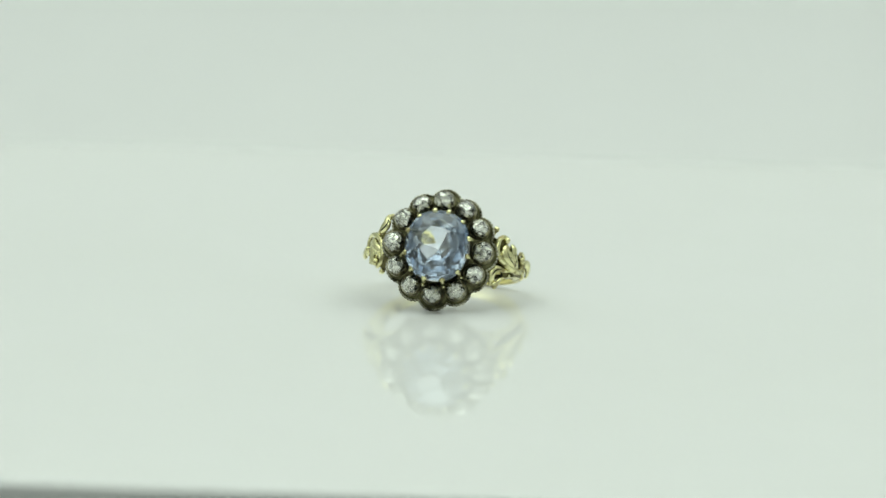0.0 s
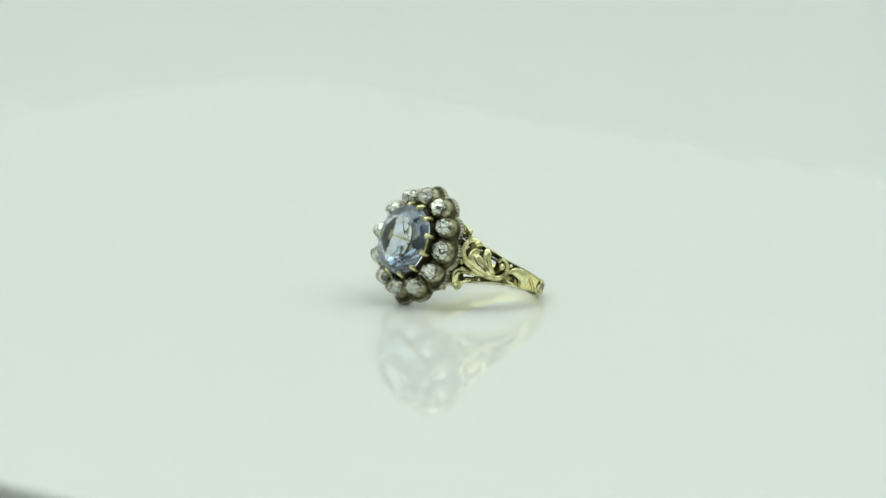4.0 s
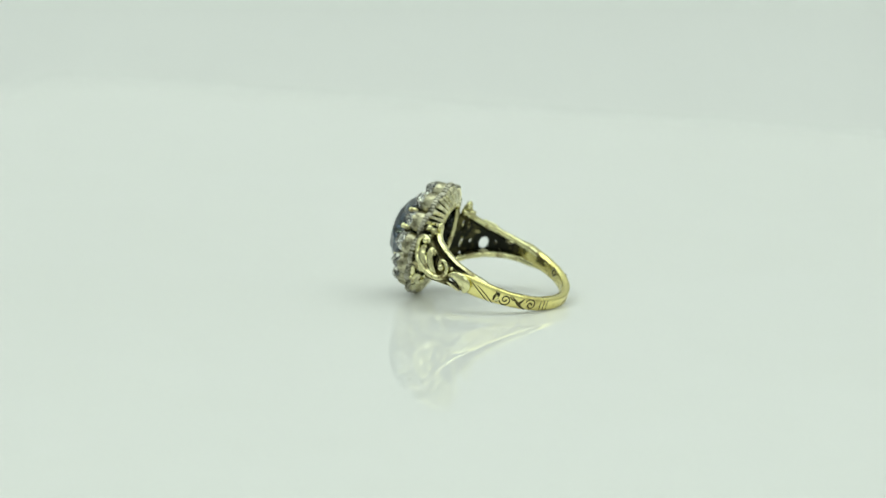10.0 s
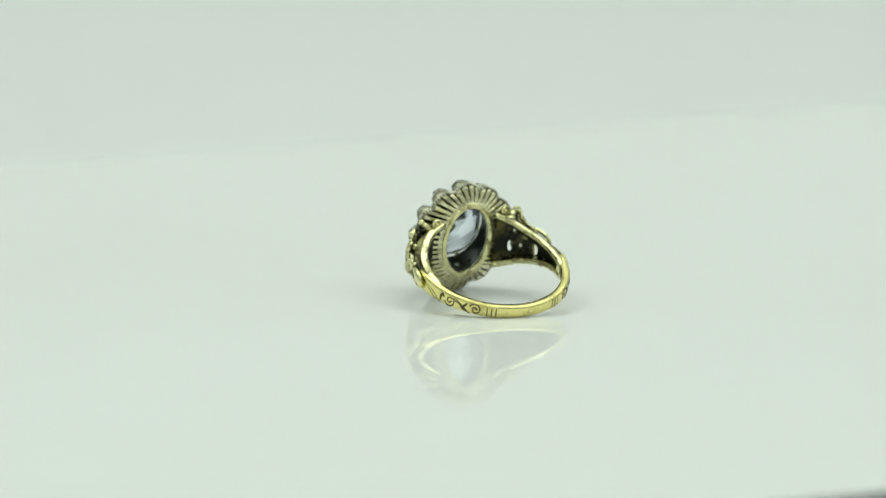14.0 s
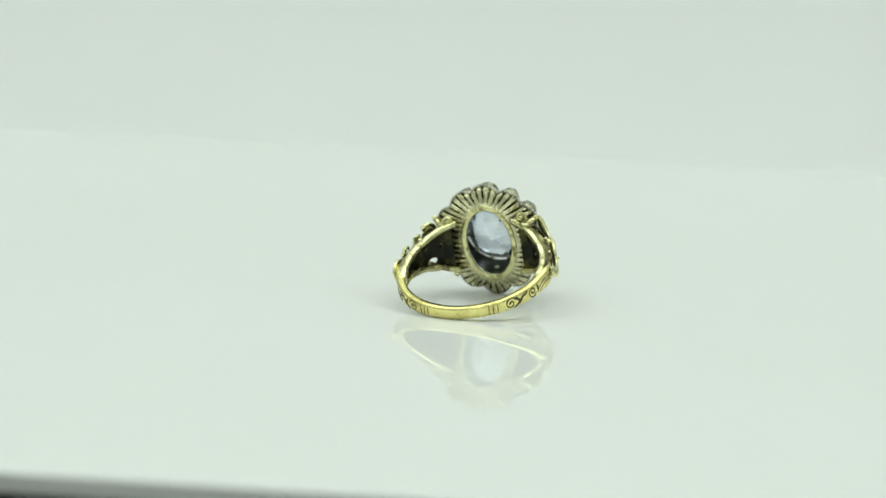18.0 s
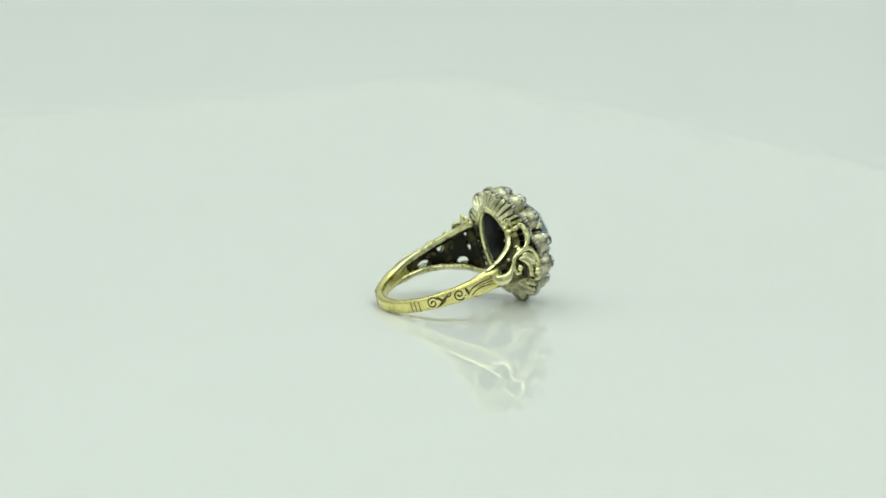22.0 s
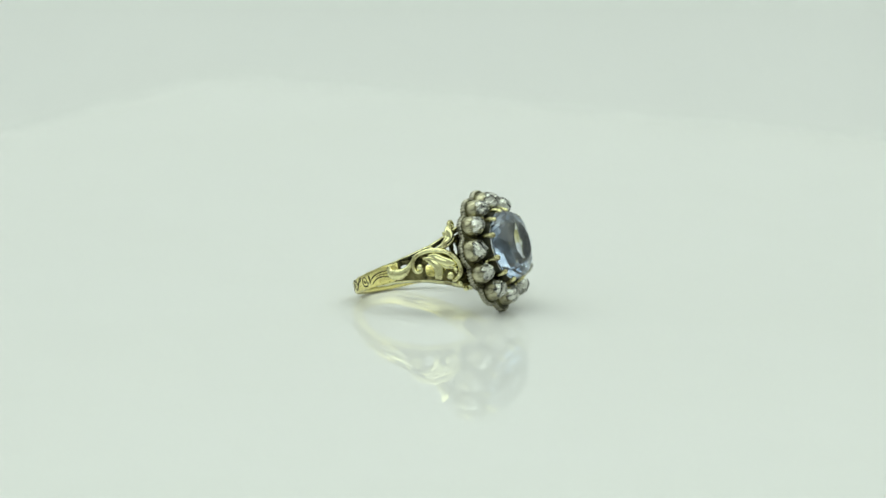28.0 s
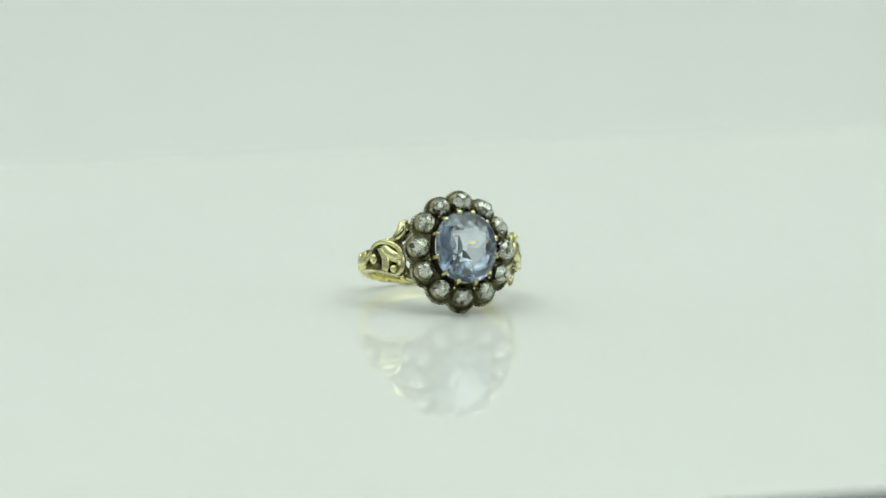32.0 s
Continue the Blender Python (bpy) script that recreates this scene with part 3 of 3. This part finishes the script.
    wall_faces = loft(bm, [ell(3.15, 5.05, 5.1), ell(3.7, 4.9, 3.6), ell(4.2, 4.75, 2.4), ell(4.38, 4.88, 1.0), ell(4.46, 4.98, 0.7), ell(4.56, 5.08, 0.8), ell(4.6, 5.12, 1.5), ell(4.6, 5.1, 2.9), ell(3.9, 5.2, 4.4), ell(3.3, 5.3, 5.1)])
    for i, fc in enumerate(wall_faces):
        if i // n >= 3:
            fc.material_index = 1
    part("inner_wall", bm, [SOOTY, PATINA], ring, "blackened oval wall behind the stone", True)


def build_diamond_mesh(rad, seedling, rows, rag):
    """A high rose cut: small apex facets, two rows round the dome, steep sides."""
    rnd = random.Random(seedling)
    bm = bmesh.new()
    sx, sz = rnd.uniform(0.95, 1.06), rnd.uniform(0.95, 1.06)
    turn = rnd.uniform(0, 1)
    for r, y, n, off in rows:
        for i in range(n):
            a = 2 * math.pi * (i + off + turn) / n
            w = rnd.uniform(1 - rag, 1 + rag * 0.7)
            bm.verts.new((rad * r * w * sx * math.cos(a), rad * y + rnd.uniform(-1.3, 1.3) * rag * (n < 10), rad * r * w * sz * math.sin(a)))
    bmesh.ops.convex_hull(bm, input=bm.verts)
    return bm


ROSE_CUT = ((0.34, -0.84, 6, 0.5), (0.74, -0.56, 6, 0.0), (0.98, 0.0, 12, 0.5), (1.0, 0.35, 12, 0.5), (0.9, 0.6, 10, 0.5))
REFLECTOR_CUT = ((0.34, -0.70, 4, 0.2), (0.66, -0.50, 7, 0.6), (0.92, -0.06, 9, 0.1), (0.95, 0.3, 8, 0.4), (0.8, 0.6, 8, 0.4))
STONE_SIZE = (1.50, 1.36, 1.42, 1.47, 1.34, 1.36, 1.48, 1.36, 1.36, 1.42, 1.43, 1.40)
STONE_AT = (1, 31, 60, 90, 119.5, 148, 179.5, 209, 240.5, 270.5, 301, 332)


def build_cluster(ring):
    for k in range(12):
        th = radians(STONE_AT[k])
        size = STONE_SIZE[k]
        cx, cz = -0.05 + 6.12 * math.cos(th), -0.02 + 6.42 * math.sin(th)
        # each cup leans outwards a little
        at = Matrix.Translation((cx, 1.8, cz)) @ Matrix.Rotation(-th, 4, "Y") @ Matrix.Rotation(radians(4), 4, "Z")
        rnd = random.Random(70 + k)
        # silver collet: a domed cup whose cut-down edge rises into pointed grips between open notches
        bm = bmesh.new()
        n = 72
        grips = [(i + rnd.uniform(-0.12, 0.12)) * 2 * math.pi / 6 + k for i in range(6)]
        tall = [rnd.uniform(0.75, 1.1) for i in range(6)]
        loops = []
        for r, y, grip in ((1.35, 2.1, 0.0), (1.62, 1.5, 0.0), (1.58, 0.75, 0.05), (1.52, 0.42, 0.3), (1.46, 0.22, 0.8), (1.42, 0.14, 1.0), (1.38, 0.2, 0.95), (1.36, 0.6, 0.1), (1.2, 1.0, 0.0), (0.05, 1.1, 0.0)):
            loop = []
            for i in range(n):
                t = 2 * math.pi * i / n
                g = max(h * max(0.0, 1 - abs((t - c + math.pi) % (2 * math.pi) - math.pi) / 0.32) ** 1.2 for c, h in zip(grips, tall))
                w = r * size / 1.46 * (1 - 0.2 * g * grip)
                loop.append((w * math.cos(t), y - 0.5 * grip * g, w * math.sin(t)))
            loops.append(loop)
        faces = loft(bm, loops)
        # cuts on both sides of each grip, their shade painted on as darker silver
        for i, fc in enumerate(faces):
            t = 2 * math.pi * (i % n + 0.5) / n
            d = min(abs((t - c + math.pi) % (2 * math.pi) - math.pi) for c in grips)
            if 2 <= i // n < 5 and abs(d - 0.12 - 0.05 * (i // n)) < 0.045:
                fc.material_index = 1
        bm.transform(at)
        col = part("collet", bm, [SILVER, SHADED_SILVER], ring, "greyish silver collet with pointed grips")
        # pale metal hull just inside the stone, added as a reflector to brighten it
        bm = build_diamond_mesh(size * 0.955, k + 40, REFLECTOR_CUT, 0.085)
        bm.transform(at @ Matrix.Rotation(radians(k * 37 + 30), 4, "Y"))
        part("inner_reflector", bm, REFLECTOR, col, "pale reflector inside the stone, added to brighten it", False)
        bm = build_diamond_mesh(size * 0.985, k + 3, ROSE_CUT, 0.05)
        bm.transform(at @ Matrix.Rotation(radians(k * 37), 4, "Y"))
        part("diamond", bm, DIAMOND, ring, "rose-cut greyish white diamond", False)


CLAW_AT = (17, 47, 77, 102, 131, 161, 198, 227, 255, 288, 318, 348)


def build_claws(ring):
    for angle in CLAW_AT:
        ca, sa = math.cos(radians(angle)), math.sin(radians(angle))

        def at(f, y):
            return Vector((-0.05 + 4.5 * f * ca, y, 5.0 * f * sa))

        bm = bmesh.new()
        path = [at(1.03, 1.6), at(1.035, 1.2), at(1.03, 0.9), at(1.0, 0.58), at(0.965, 0.34)]
        nor = [Vector((ca, 0, sa)), Vector((ca, 0, sa)), Vector((ca, -0.3, sa)), Vector((ca, -0.6, sa)), Vector((ca, -1, sa))]
        tube(bm, path, [0.3, 0.32, 0.34, 0.36, 0.34], nor, 10)
        ball(bm, at(0.965, 0.32), 0.42, 12, 8)
        part("claw", bm, PALE_GOLD, ring, "round-tipped gold claw")
        # small grain on the outer side of the claw, between two collets
        if angle in (131, 198, 255, 288, 318):
            bm = bmesh.new()
            ball(bm, at(1.13, 1.75), 0.24, 10, 6)
            part("grain", bm, PALE_GOLD, ring, "tiny gold grain")


def build_sapphire(ring):
    """A high cushion-oval cut: table, three rows of crown facets, girdle, pavilion."""
    bm = bmesh.new()

    def row(f, y, n, off, rag=0.0, rnd=random.Random(11)):
        for i in range(n):
            t = 2 * math.pi * (i + off) / n
            e = 2 / 2.3
            c, s = math.cos(t), math.sin(t)
            x = -0.05 + 4.38 * f * math.copysign(abs(c) ** e, c)
            z = 4.88 * f * math.copysign(abs(s) ** e, s)
            bm.verts.new((x * (1 + rnd.uniform(-rag, rag)), y, z * (1 + rnd.uniform(-rag, rag))))

    row(0.50, -1.75, 8, 0.5, 0.03)
    row(0.73, -1.34, 8, 0.0, 0.02)
    row(0.90, -0.58, 16, 0.5, 0.01)
    row(1.0, 0.36, 32, 0.0)
    row(0.995, 0.56, 32, 0.0)
    row(0.78, 1.55, 8, 0.5, 0.02)
    row(0.44, 2.75, 6, 0.0, 0.06)
    row(0.10, 3.6, 4, 0.3, 0.2)
    bmesh.ops.convex_hull(bm, input=bm.verts)
    # facets by depth: the see-through brightness is put into the pavilion and table colours
    for fc in bm.faces:
        depth = fc.calc_center_median().y
        fc.material_index = 1 if depth > 0.6 else 2 if depth < -1.4 else 0
    part("sapphire", bm, [SAPPHIRE, SAPPHIRE_PALE, SAPPHIRE_TABLE], ring, "large pale blue faceted oval sapphire", False)


def build_ring():
    ring = tagged(new("ring"), "antique gold ring with blue sapphire and diamond cluster", "ring")
    build_band(ring)
    for s in (1, -1):
        build_rails(ring, s)
        build_web(ring, s)
        build_shoulder(ring, s)
        build_engraving(ring, s)
    build_hallmark(ring)
    build_head(ring)
    build_cluster(ring)
    build_claws(ring)
    build_sapphire(ring)
    return ring


ring_thing = build_ring()


def motions():
    rows = [(float(t), pose(0, 0, 0, 0, 0, -360.0 * t / PERIOD)) for t in range(33)]
    walk(ring_thing, rows)
    walk(plate, rows)


motions()
